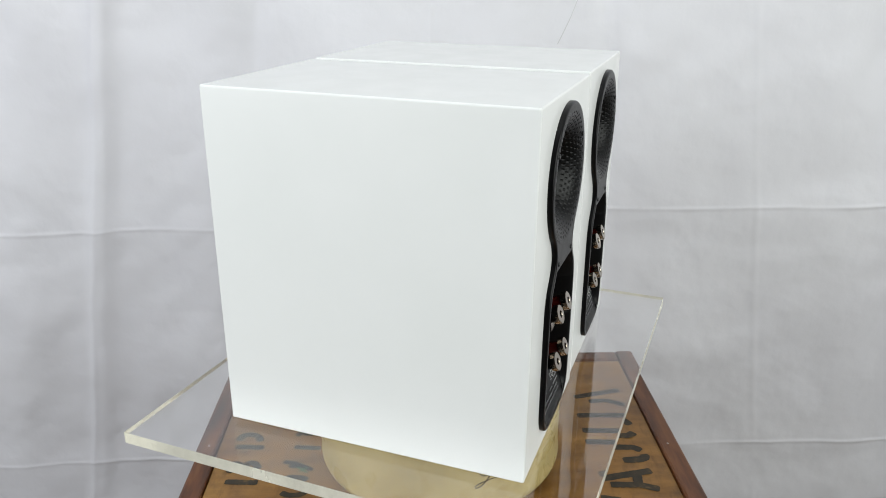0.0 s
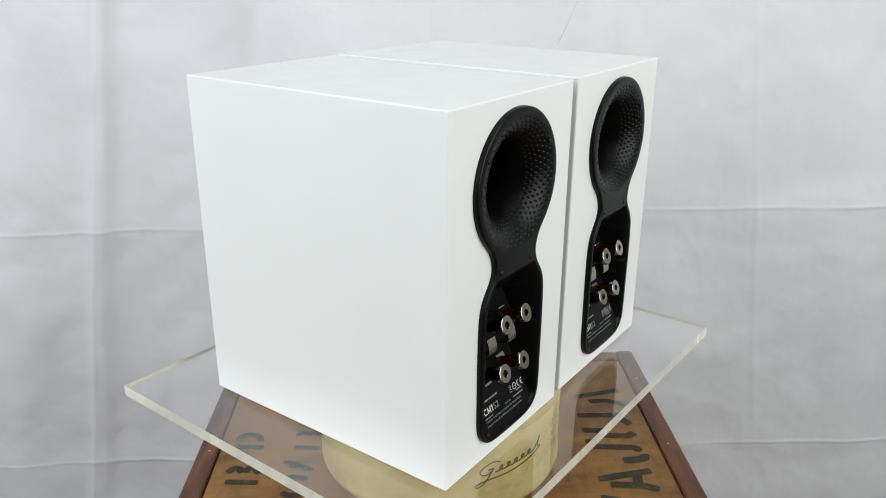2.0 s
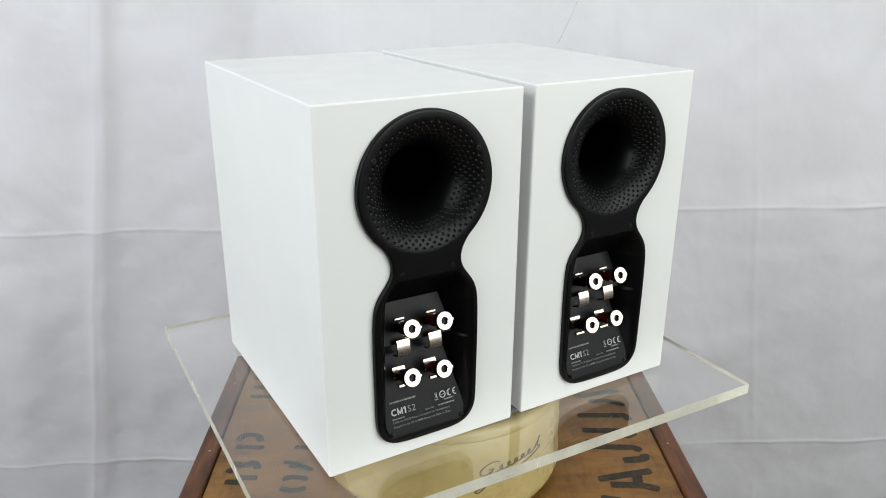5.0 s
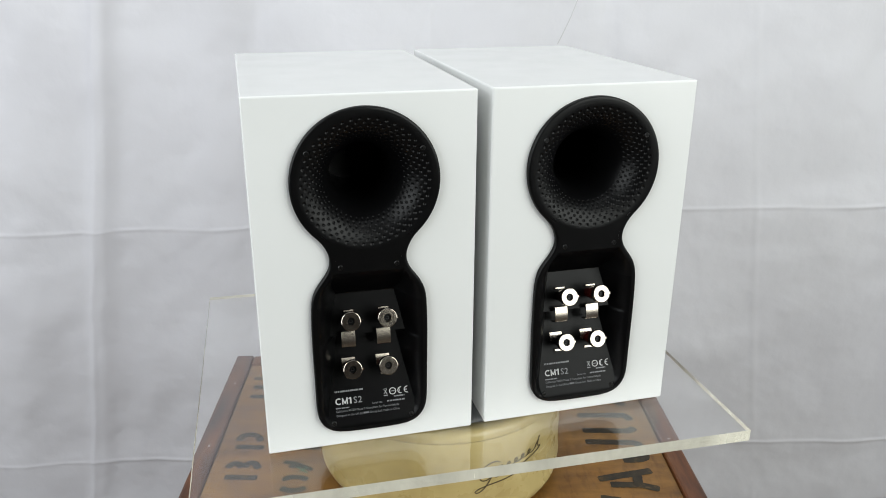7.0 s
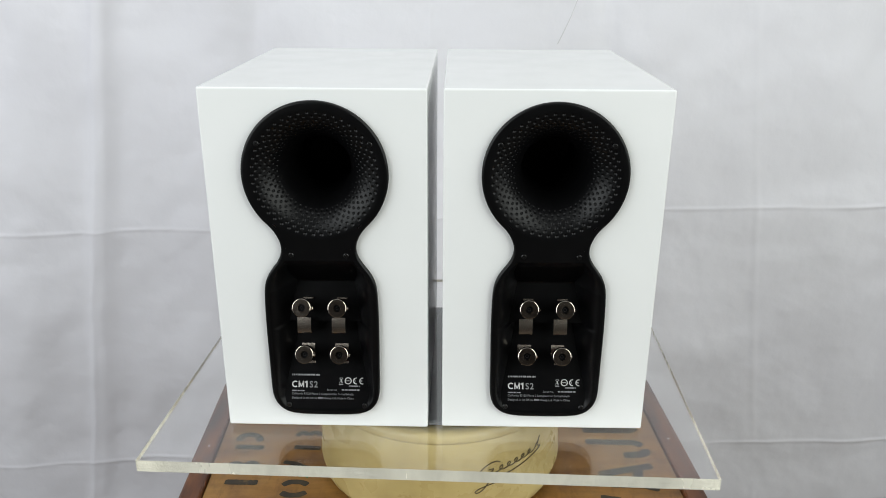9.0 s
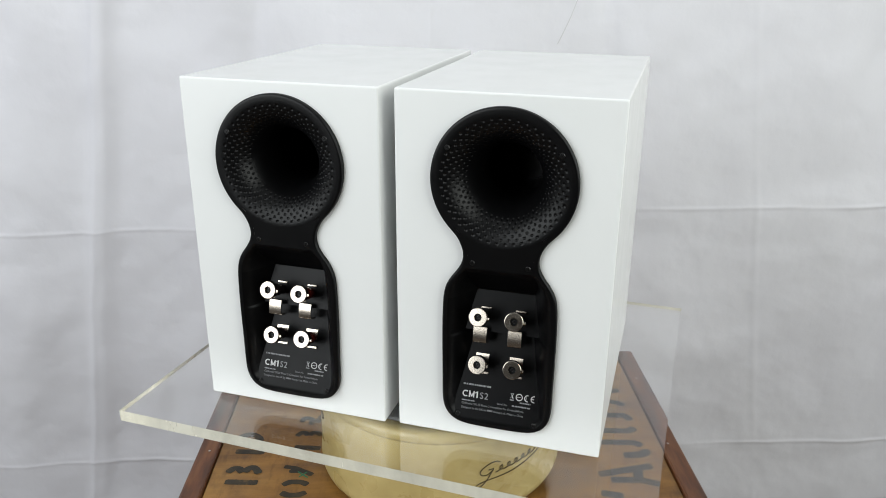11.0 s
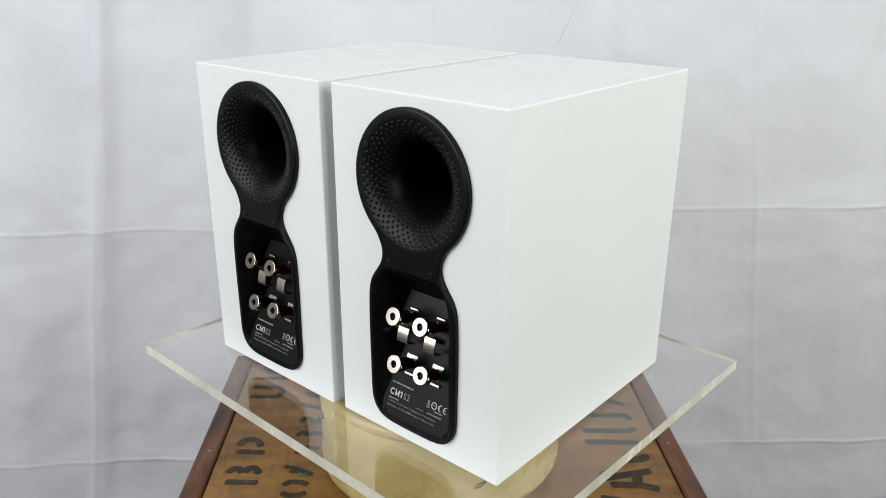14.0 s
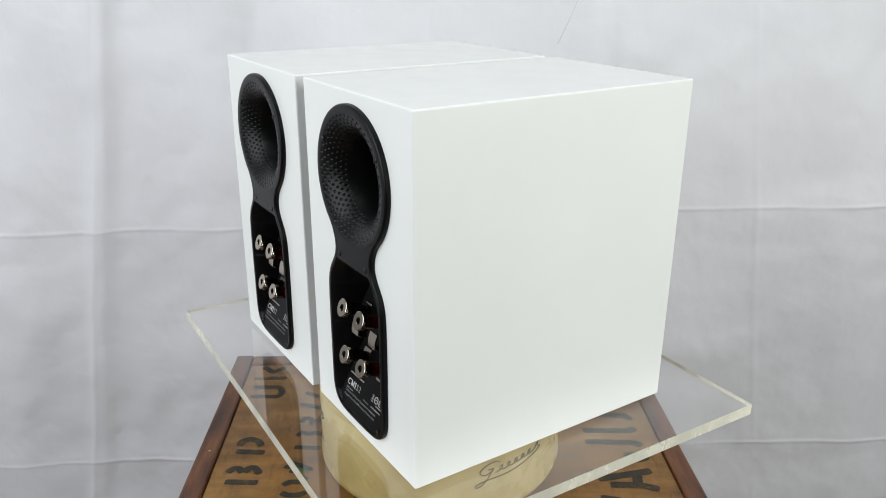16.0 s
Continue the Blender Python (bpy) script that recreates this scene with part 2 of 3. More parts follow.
# ---------------------------------------------------------------- crate
CRATE_TURN = 2.1


def brush(bm, points, width, z, seed):
    """A flat painted stroke through points in millimetres, with uneven edges."""
    pts = [Vector(q) / 1000 for q in points]
    fine = []
    for a, b in zip(pts, pts[1:]):
        n = max(2, int((b - a).length / 0.002))
        fine += [a.lerp(b, k / n) for k in range(n)]
    fine.append(pts[-1])
    for _ in range(2):
        fine = [fine[0]] + [(fine[i - 1] + 2 * fine[i] + fine[i + 1]) / 4 for i in range(1, len(fine) - 1)] + [fine[-1]]
    last = None
    for i, q in enumerate(fine):
        d = (fine[min(i + 1, len(fine) - 1)] - fine[max(i - 1, 0)]).normalized()
        side = Vector((-d.y, d.x))
        end = min(i, len(fine) - 1 - i)
        half = width / 2000 * (0.72 if end == 0 else 1.0)
        a, b = [half * (1 + 0.15 * noise.noise((q.x * 300, q.y * 300, seed * 3.1 + e))) for e in (0, 50)]
        pair = (bm.verts.new((*(q + side * a), z)), bm.verts.new((*(q - side * b), z)))
        if last:
            bm.faces.new((last[0], last[1], pair[1], pair[0]))
        last = pair


def crate():
    """A plywood tea chest with dark battens round its lid."""
    root = new("tea_chest")
    wide, deep, high = 0.500, 0.46, 0.56
    root.matrix_basis = pose(0.0038, -0.035, GROUND, 0, 0, CRATE_TURN)
    part("lid", box(wide - 2 * 0.021 - 0.0014, deep - 2 * 0.021 - 0.0014, 0.008, (0, 0, high - 0.004), 0.0008), PLY, root, "honey-brown plywood lid with stencilled marks")
    for sx in (-1, 1):
        part("side_panel", box(0.008, deep - 0.03, high - 0.02, (sx * (wide / 2 - 0.012), 0, high / 2 - 0.01)), PLY, root)
    for sy in (-1, 1):
        part("end_panel", box(wide - 0.06, 0.008, high - 0.02, (0, sy * (deep / 2 - 0.012), high / 2 - 0.01)), PLY, root)
    b = 0.021
    for sx in (-1, 1):
        part("batten", box(b, deep, 0.014, (sx * (wide / 2 - b / 2), 0, high - 0.004), 0.0025), BATTEN, root, "reddish-brown edge batten")
        for sy in (-1, 1):
            part("corner_post", box(0.02, 0.02, high - 0.012, (sx * (wide / 2 - 0.0125), sy * (deep / 2 - 0.0125), high / 2 - 0.006), 0.002), BATTEN, root)
    for sy in (-1, 1):
        part("batten", box(wide - 2 * b, b, 0.012, (0, sy * (deep / 2 - b / 2), high - 0.004), 0.0025), BATTEN, root, "reddish-brown edge batten")
    # worn stencil strokes on the lid, in millimetres from its middle
    marks = [
        ([[(-212, -13), (-180, -15)], [(-212, 1), (-209, 8), (-203, 9), (-198, 1)], [(-196, 1), (-193, 9), (-187, 9), (-181, -1)]], 6.0),
        ([[(-212, 37), (-182, 35)], [(-210, 47), (-209, 56), (-200, 59), (-192, 55), (-187, 46)]], 6.0),
        ([[(-216, 135), (-184, 134), (-180, 143), (-185, 155), (-216, 156)]], 6.0),
        ([[(-219, 176), (-180, 176)], [(-212, 203), (-198, 190), (-185, 202)]], 6.0),
        ([[(-155, -31), (-148, -35), (-138, -35), (-131, -31)], [(-155, -20), (-149, -15), (-138, -15), (-131, -20)]], 5.5),
        ([[(-158, 10), (-146, 7), (-128, -4)], [(-152, 2), (-138, 2)]], 4.5),
        ([[(-151, 35), (-124, 32)]], 5.5),
        ([[(-151, 54), (-148, 61), (-143, 62), (-140, 55)], [(-138, 55), (-135, 61), (-130, 61), (-126, 54)]], 5.0),
        ([[(-150, 80), (-147, 90), (-138, 86), (-139, 75)], [(-133, 79), (-129, 93)]], 5.0),
        ([[(-155, 117), (-131, 108)], [(-153, 142), (-137, 132)]], 5.5)]
    marks += [
        ([[(153, -19), (180, -13), (209, -7)], [(163, -28), (191, -29), (209, -36)], [(193, -11), (190, -29)]], 7.0),
        ([[(185, 11), (204, 12), (210, 16), (209, 21)]], 7.5),
        ([[(151, 36), (202, 33), (208, 27)], [(152, 57), (202, 54), (209, 60)]], 7.0),
        ([[(152, 86), (204, 85), (209, 75)]], 7.0),
        ([[(156, 124), (211, 138)], [(171, 114), (190, 116), (210, 106)]], 6.5),
        ([[(149, -47), (169, -52)]], 7.0)]
    for k, (strokes, width) in enumerate(marks):
        bm = bmesh.new()
        for n, points in enumerate(strokes):
            brush(bm, points, width * 1.32, high + 0.0003 + 0.00015 * n, k)
        part("stencil_mark", bm, INK, root, "worn black stencil stroke")
    bm = bmesh.new()
    brush(bm, [(-143, 1), (-136, -6), (-132, -9)], 1.7, high + 0.0006, 40)
    brush(bm, [(-141, -8), (-134, 0)], 1.5, high + 0.0007, 41)
    part("chalk_mark", bm, GREEN, root, "small green crayon cross")
    for sx in (-1, 1):
        for y in (-0.06, 0.035, 0.16):
            part("nail", lathe([(0.0012, 0.0), (0.0012, 0.0004), (0.0006, 0.0007)], 10), NAIL, root, at=Matrix.Translation((sx * (wide / 2 - 0.012), y, high + 0.0028)))
    tagged(root, "plywood tea chest with dark battens and stencilled marks", "crate")
    return root


# ---------------------------------------------------------------- round cream base
def round_base():
    root = new("round_base")
    root.matrix_basis = pose(0.0015, 0, CRATE_TOP)
    top = -CRATE_TOP - 0.0215
    prof = [(0.060, 0.0), (0.1120, 0.0005), (0.1165, 0.002), (0.1192, 0.005), (0.1206, 0.009), (0.1208, 0.013), (0.1200, 0.018), (0.1196, 0.026), (0.1197, 0.060),
            (0.1196, top - 0.013), (0.1186, top - 0.0115), (0.1186, top - 0.0100), (0.1198, top - 0.0085), (0.1198, top - 0.0045), (0.1180, top - 0.0015), (0.1150, top), (0.110, top), (0.104, top - 0.001), (0.100, top - 0.005), (0.02, top - 0.005)]
    part("body", lathe(prof, 128), CREAM, root, "glossy cream enamel drum with a rounded foot", smooth=True)
    part("spindle", lathe([(0.070, top - 0.006), (0.070, top + 0.0040), (0.060, top + 0.0050), (0.060, top + 0.0078)], 48), METAL, root, "low metal turntable hub", smooth=True)
    part("platter", lathe([(0.060, top + 0.0078), (0.1155, top + 0.0078), (0.1165, top + 0.0086), (0.1165, top + 0.0102), (0.1155, top + 0.0110), (0.002, top + 0.0110)], 96), RUBBER, root, "dark grey platter mat", smooth=True)
    # a flowing maker's mark, drawn as a plain looped line with a swash below it
    def on_side(angle, z):
        a = radians(angle)
        return (0.1201 * math.cos(a), 0.1201 * math.sin(a), z)

    def pen(points, name, label):
        """A smooth line through (degrees, millimetres up) points."""
        fine = []
        for i in range(len(points) - 1):
            p = [Vector(points[min(max(i + k, 0), len(points) - 1)]) for k in (-1, 0, 1, 2)]
            for u in np.linspace(0, 1, 7)[:-1]:
                fine.append(0.5 * ((2 * p[1]) + (p[2] - p[0]) * u + (2 * p[0] - 5 * p[1] + 4 * p[2] - p[3]) * u * u + (3 * p[1] - p[0] - 3 * p[2] + p[3]) * u ** 3))
        fine.append(Vector(points[-1]))
        part(name, tube([on_side(q.x, q.y / 1000) for q in fine], 0.00046, 6), SCRIPT, root, label)

    def rise(a):
        return 46.0 + (a + 72.0) * 0.27

    # a wide opening loop, a row of slanting arches and a tall last stroke
    pen([(-63.5, 56.5), (-65.5, 58.5), (-69.0, 57.0), (-72.5, 51.5), (-72.0, 47.0), (-69.5, 46.5), (-66.5, 51.0), (-69.0, 51.2)], "maker_script", "thin brown looped script line")
    row = []
    for w in np.arange(0.0, 2 * math.pi * 5.5, 0.5):
        a = -65.5 + 21.0 * w / (2 * math.pi * 5.5)
        up = 2.5 * (1 - math.cos(w))
        row.append((a + 1.5 * math.sin(w) + 0.22 * up, rise(a) - 0.6 + up))
    row += [(-42.4, rise(-42) + 4.0), (-40.6, rise(-41) + 10.0), (-41.8, rise(-41) + 3.5), (-41.5, rise(-41) + 0.8)]
    pen(row, "maker_script", "thin brown looped script line")
    pen([(-41.5, 54.5), (-40.0, 54.0), (-41.5, 51.5), (-48.0, 47.5), (-58.0, 43.2), (-68.0, 41.0), (-73.0, 38.6), (-74.8, 35.8), (-73.6, 34.6), (-71.0, 37.5), (-68.5, 44.5), (-67.0, 50.0)],
        "script_swash", "thin brown script underline")
    pen([(-166.0, 66.0), (-164.0, 61.0), (-160.5, 57.5), (-158.0, 60.0), (-160.0, 64.0), (-163.0, 62.0)], "maker_script", "thin brown looped script line")
    tagged(root, "round cream enamel turntable base standing on the crate", "turntable base")
    return root


# ---------------------------------------------------------------- what turns
PLATE = (-0.0018, -0.0008, -1.5)
PLATE_WIDE, PLATE_DEEP, PLATE_THICK = 0.4485, 0.3765, 0.010


def plate():
    root = new("acrylic_plate")
    bm = box(PLATE_WIDE, PLATE_DEEP, PLATE_THICK, (0, 0, -PLATE_THICK / 2))
    ob = part("sheet", bm, ACRYLIC, root, "clear acrylic sheet")
    ob.data.materials.append(SAWN)
    for poly in ob.data.polygons:
        poly.material_index = 0 if abs(poly.normal.z) > 0.5 else 1
    ob.visible_shadow = False
    tagged(root, "clear acrylic plate with sawn edges under the loudspeakers", "plate")
    return root


SP_WIDE, SP_DEEP, SP_HIGH = 0.1654, 0.2545, 0.2793
PORT_Z, PORT_R = 0.2163, 0.0545

# half the moulding's width at heights above the cabinet's foot, in millimetres
MOULD_Z = (13, 13.6, 15.5, 20.5, 28, 35, 60, 83, 110, 124, 131, 137, 142, 148, 153, 158, 163, 169, 174.5)
MOULD_W = (22, 28, 33.2, 39.4, 43.1, 44.0, 44.0, 44.5, 44.4, 43.9, 42.4, 39.9, 36.3, 31.6, 29.2, 28.3, 28.9, 31.4, 34.8)


def mould_half(z):
    return float(np.interp(z * 1000, MOULD_Z, MOULD_W)) / 1000


def mould_outline():
    """The closed outline of the rear moulding, as x, z points."""
    right = [(0.0, 0.013), (0.010, 0.013)]
    zs = [0.013, 0.0136, 0.0155, 0.018, 0.0205, 0.024, 0.028, 0.032, 0.037] + [0.045 + 0.01 * k for k in range(8)] + [0.124, 0.1275, 0.131, 0.134, 0.137, 0.1395, 0.142, 0.145, 0.148, 0.1505, 0.153, 0.1555, 0.158, 0.1605, 0.163, 0.166, 0.169, 0.172]
    right += [(mould_half(z), z) for z in zs]
    a0 = math.asin((0.1745 - PORT_Z) / PORT_R)
    right += [(PORT_R * math.cos(a), PORT_Z + PORT_R * math.sin(a)) for a in np.linspace(a0, math.pi / 2, 40)]
    return right + [(-x, z) for x, z in right[-2:0:-1]]


def smooth_loop(points, turns=2):
    pts = [Vector(q) for q in points]
    for _ in range(turns):
        pts = [(pts[i - 1] + 2 * pts[i] + pts[(i + 1) % len(pts)]) / 4 for i in range(len(pts))]
    return pts


def inset(points, d):
    out = []
    for i, q in enumerate(points):
        t = (points[(i + 1) % len(points)] - points[i - 1]).normalized()
        out.append(q + Vector((-t.y, t.x)) * d)
    return out


def cabinet_mesh(outline):
    """A white box, open at the back where the moulding sits. Its back is at y = 0, its foot at z = 0."""
    bm = box(SP_WIDE, SP_DEEP, SP_HIGH, (0, SP_DEEP / 2, SP_HIGH / 2))
    bmesh.ops.bevel(bm, geom=bm.edges[:], offset=0.0014, segments=3, affect="EDGES", profile=0.5)
    back = min(bm.faces, key=lambda f: f.calc_center_median().y)
    edges = list(back.edges)
    bmesh.ops.delete(bm, geom=[back], context="FACES_ONLY")
    loop = [bm.verts.new((q.x, 0, q.y)) for q in inset(outline, 0.002)]
    edges += [bm.edges.new((a, b)) for a, b in zip(loop, loop[1:] + loop[:1])]
    bmesh.ops.triangle_fill(bm, use_beauty=True, use_dissolve=False, edges=edges, normal=(0, -1, 0))
    return bm


LIP = 0.0042  # how far the moulding stands proud of the cabinet
RIM = ((0.0, 0.0005), (0.0, 0.0012 - LIP), (0.0004, 0.0005 - LIP), (0.0011, 0.0001 - LIP), (0.0020, -LIP), (0.0030, -LIP), (0.0040, -LIP))


def rim_mesh(outline):
    bm = bmesh.new()
    rings = [[bm.verts.new((q.x, y, q.y)) for q in inset(outline, d)] for d, y in RIM]
    n = len(outline)
    for a, b in zip(rings, rings[1:]):
        for i in range(n):
            bm.faces.new((a[i], a[(i + 1) % n], b[(i + 1) % n], b[i]))
    return bm


PAN = ((0.0165, -LIP), (0.0185, 0.0003 - LIP), (0.0890, 0.0235),
       (0.0910, 0.0115), (0.1215, 0.0225), (0.1235, 0.0215), (0.1450, -0.0010), (0.1490, -LIP), (0.1800, -LIP))


def pan_depth(z):
    """Depth of the terminal pan at a height: a leaning face with the label and the lower posts, a ledge, a second leaning face, a roof up to the neck."""
    return float(np.interp(z, [p[0] for p in PAN], [p[1] for p in PAN]))


def pan_mesh():
    """The pan: flat leaning faces between slanting side walls, which spread as it gets deeper."""
    bm = bmesh.new()
    rows = sorted(set(np.round(list(np.linspace(0.0165, 0.176, 84)) + [p[0] for p in PAN[:-1]], 5)))
    wall, flat = np.linspace(0, 1, 9), np.linspace(-1, 1, 25)
    r_in = PORT_R - 0.0040
    grid = []
    for z in rows:
        w, d = mould_half(z) - 0.0038, pan_depth(z) + LIP
        inner = w - 0.0025 - 0.55 * d
        across = [(-w + (w - inner) * u, u) for u in wall[:-1]] + [(inner * u, 1.0) for u in flat] + [(w - (w - inner) * u, u) for u in wall[-2::-1]]
        line = []
        for x, u in across:
            top = PORT_Z - math.sqrt(max(r_in ** 2 - x * x, 0))
            ease = u * u * (1.6 - 0.6 * u)
            line.append(bm.verts.new((x, -LIP + 0.0001 + d * ease, min(z, top))))
        grid.append(line)
    for a, b in zip(grid, grid[1:]):
        for i in range(len(a) - 1):
            bm.faces.new((a[i], a[i + 1], b[i + 1], b[i]))
    bmesh.ops.remove_doubles(bm, verts=bm.verts, dist=0.00002)
    return bm


DIMPLE_RINGS = (0.0462, 0.0433, 0.0405, 0.0378, 0.0352, 0.0328, 0.0306)


def port_mesh():
    """A flared reflex port: the mouth is a quarter ellipse down to a straight tube, dotted with dimples."""
    bm = bmesh.new()
    steps, r_in, r_tube, deep = 46 * 14, PORT_R - 0.0040, 0.0225, 0.040
    radii = list(np.arange(r_in, 0.0292, -0.00023)) + list(np.linspace(0.0288, r_tube, 12))
    angles = [math.asin(min((r_in - r) / (r_in - r_tube), 1.0)) for r in radii]
    profile = [(r, deep * (1 - math.cos(a))) for r, a in zip(radii, angles)] + [(r_tube, 0.10), (0.001, 0.101)]
    rings = []
    for r, d in profile:
        ring = []
        for i in range(steps):
            a = 2 * math.pi * i / steps
            dip = 0.0
            for k, rr in enumerate(DIMPLE_RINGS):
                if abs(r - rr) < 0.0014:
                    count = 46
                    turn = (a * count / (2 * math.pi) + 0.5 * (k % 2)) % 1.0
                    off = min(turn, 1 - turn) * 2 * math.pi / count * rr
                    size = 0.00124 * (rr / 0.047) ** 0.8
                    q = ((r - rr) ** 2 + off ** 2) / size ** 2
                    if q < 1:
                        dip = 0.00078 * (1 - q)
            ring.append(bm.verts.new((r * math.cos(a), -0.0001 - LIP + d + dip, PORT_Z + r * math.sin(a))))
        rings.append(ring)
    for a, b in zip(rings, rings[1:]):
        for i in range(steps):
            j = (i + 1) % steps
            bm.faces.new((a[i], a[j], b[j], b[i]))
    return bm


TO_BACK = Matrix.Rotation(radians(90), 4, "X")  # turns +z to -y, out of the cabinet's back


TILT = 20  # the terminals lean up by as many degrees


def terminal(parent, x, z, red):
    mat = COLLAR if red else COLLAR_BLACK
    base = Matrix.Translation((x, -0.0004, z - 0.0024)) @ pose(0, 0, 0, -TILT, 0, 1 if red else -1.5) @ TO_BACK
    post = part("binding_post", lathe([(0.0042, -0.024), (0.0042, -0.010), (0.0052, -0.009), (0.0056, 0.0030), (0.0050, 0.0036)], 24), mat, parent,
                "clear dark red collar" if red else "black collar", smooth=True, at=base)
    nub = box(0.0022, 0.0026, 0.0024, (0.0075, 0.0, 0.0050), 0.0005, 1)
    ring = lathe([(0.0064, 0.0018), (0.0075, 0.0024), (0.0075, 0.0060), (0.0072, 0.0068), (0.0068, 0.0070), (0.0030, 0.0070), (0.0027, 0.0066), (0.0026, 0.0030), (0.0064, 0.0018)], 48, False)
    for k, v in enumerate(ring.verts):  # a milled grip round the cap
        if k % 48 % 4 < 2 and 48 <= k < 144:
            v.co.x, v.co.y = v.co.x * 0.965, v.co.y * 0.965
    part("cap", extend(nub, ring), METAL, post, "plated metal cap", smooth=True, sharp=20)
    part("socket", lathe([(0.0028, 0.0044), (0.0013, 0.0044), (0.0010, 0.0054), (0.0001, 0.0054)], 16, False), BLACK, post, "dark plug socket")
    return post


def strap(parent, x, z, y, tall, sign, lean=0.0):
    """One half of a jumper: a plated tab with a bent lip."""
    bm = box(0.0108, 0.0012, tall, (0, 0, 0))
    bmesh.ops.bisect_plane(bm, geom=bm.verts[:] + bm.edges[:] + bm.faces[:], plane_co=(0, 0, 0), plane_no=(0, 0, 1))
    for k in (-0.375, -0.25, -0.125, 0.125, 0.25, 0.375):
        bmesh.ops.bisect_plane(bm, geom=bm.verts[:] + bm.edges[:] + bm.faces[:], plane_co=(0, 0, k * tall), plane_no=(0, 0, 1))
    for v in bm.verts:
        v.co.y += 22.0 * (v.co.z - sign * tall * 0.25) ** 2
    extend(bm, box(0.0108, 0.009, 0.0012, (0, 0.0068, -sign * tall / 2), 0.0004, 1))
    part("jumper", bm, STRAP, parent, "plated jumper strap", smooth=True, at=pose(x, y, z, lean, 0, 0))


def arc(r, wide, a0, a1, tall=0.0002):
    """A flat ring segment round the origin, from a0 to a1 degrees."""
    bm = bmesh.new()
    n = max(6, int(abs(a1 - a0) / 12))
    last = None
    for k in range(n + 1):
        a = radians(a0 + (a1 - a0) * k / n)
        pair = [bm.verts.new(((r + e) * math.cos(a), (r + e) * math.sin(a), tall)) for e in (-wide / 2, wide / 2)]
        if last:
            bm.faces.new((last[0], last[1], pair[1], pair[0]))
        last = pair
    return bm


def moved(bm, x, y=0.0):
    bmesh.ops.translate(bm, vec=(x, y, 0), verts=bm.verts)
    return bm


def print_label(parent):
    def flat(bm, name, x, z, mat):
        part(name, bm, mat, parent, at=Matrix.Translation((x, pan_depth(z) - 0.0004, z)) @ pose(0, 0, 0, -21.3) @ TO_BACK)

    def fitted(text, wide, size, thick=0.0):
        bm = lettering(text, size, thick)
        xs = [v.co.x for v in bm.verts]
        bmesh.ops.scale(bm, vec=(wide / (max(xs) - min(xs)), 1, 1), verts=bm.verts)
        return bm

    def words(text, x, z, wide, mat, size=0.0024):
        flat(fitted(text, wide, size), "print_line", x, z, mat)

    def line(x, z, length, seed, mat, tall=0.0008):
        rnd = random.Random(seed)
        bm, at = bmesh.new(), 0.0
        while at < length:
            w = min(rnd.uniform(0.0006, 0.0014), length - at)
            extend(bm, box(w, tall, 0.0002, (at + w / 2, 0, 0)))
            at += w + rnd.choice((0.00025, 0.00025, 0.0006))
        flat(bm, "print_line", x, z, mat)

    # the model's name: heavy CM1, light S2
    def stroke(x0, y0, x1, y1, wide):
        bm = box(math.hypot(x1 - x0, y1 - y0), wide, 0.0002)
        bmesh.ops.rotate(bm, matrix=Matrix.Rotation(math.atan2(y1 - y0, x1 - x0), 3, "Z"), verts=bm.verts)
        return moved(bm, (x0 + x1) / 2, (y0 + y1) / 2)

    bold = moved(arc(0.0024, 0.0011, 48, 312), 0.0029, 0.0029)
    for x0, y0, x1, y1, wide in ((0.0064, 0, 0.0064, 0.0058, 0.0010), (0.0104, 0, 0.0104, 0.0058, 0.0010), (0.0063, 0.0055, 0.0084, 0.0006, 0.0009), (0.0105, 0.0055, 0.0084, 0.0006, 0.0009)):
        extend(bold, stroke(x0, y0, x1, y1, wide))
    extend(bold, box(0.0012, 0.0058, 0.0002, (0.0135, 0.0029, 0)))
    flag = box(0.0019, 0.0009, 0.0002)
    bmesh.ops.rotate(flag, matrix=Matrix.Rotation(0.45, 3, "Z"), verts=flag.verts)
    extend(bold, moved(flag, 0.0125, 0.0048))
    bmesh.ops.scale(bold, vec=(0.9, 0.9, 1), verts=bold.verts)
    flat(bold, "model_lettering", -0.0288, 0.0351, PRINT)
    flat(fitted("S2", 0.0066, 0.0073), "model_lettering", -0.0146, 0.0351, GREY_PRINT)
    # bin, round mark and conformity mark
    bm = box(0.0032, 0.0008, 0.0002, (0, -0.0026, 0))
    extend(bm, box(0.0022, 0.0004, 0.0002, (0, 0.0026, 0)))
    for s in (-1, 1):
        b2 = box(0.00045, 0.0046, 0.0002)
        bmesh.ops.rotate(b2, matrix=Matrix.Rotation(s * 0.6, 3, "Z"), verts=b2.verts)
        extend(bm, moved(b2, 0, 0.0006))
    flat(bm, "mark", 0.0115, 0.0402, GREY_PRINT)
    bm = arc(0.0025, 0.0007, 0, 360)
    extend(bm, box(0.0034, 0.0003, 0.0002, (0, 0, 0.0001)))
    for s in (-1, 1):
        extend(bm, moved(arc(0.0024, 0.0004, 90 + s * 90 - 40, 90 + s * 90 + 40), s * 0.0032 * -1))
    flat(bm, "mark", 0.0173, 0.0405, PRINT)
    bm = arc(0.0024, 0.0007, 80, 280)
    extend(bm, moved(arc(0.0024, 0.0007, 80, 280), 0.0052))
    extend(bm, box(0.0020, 0.0006, 0.0002, (0.0039, 0, 0.0001)))
    flat(bm, "mark", 0.0240, 0.0405, PRINT)

    line(-0.0288, 0.0447, 0.0225, 3, GREY_PRINT, 0.0013)
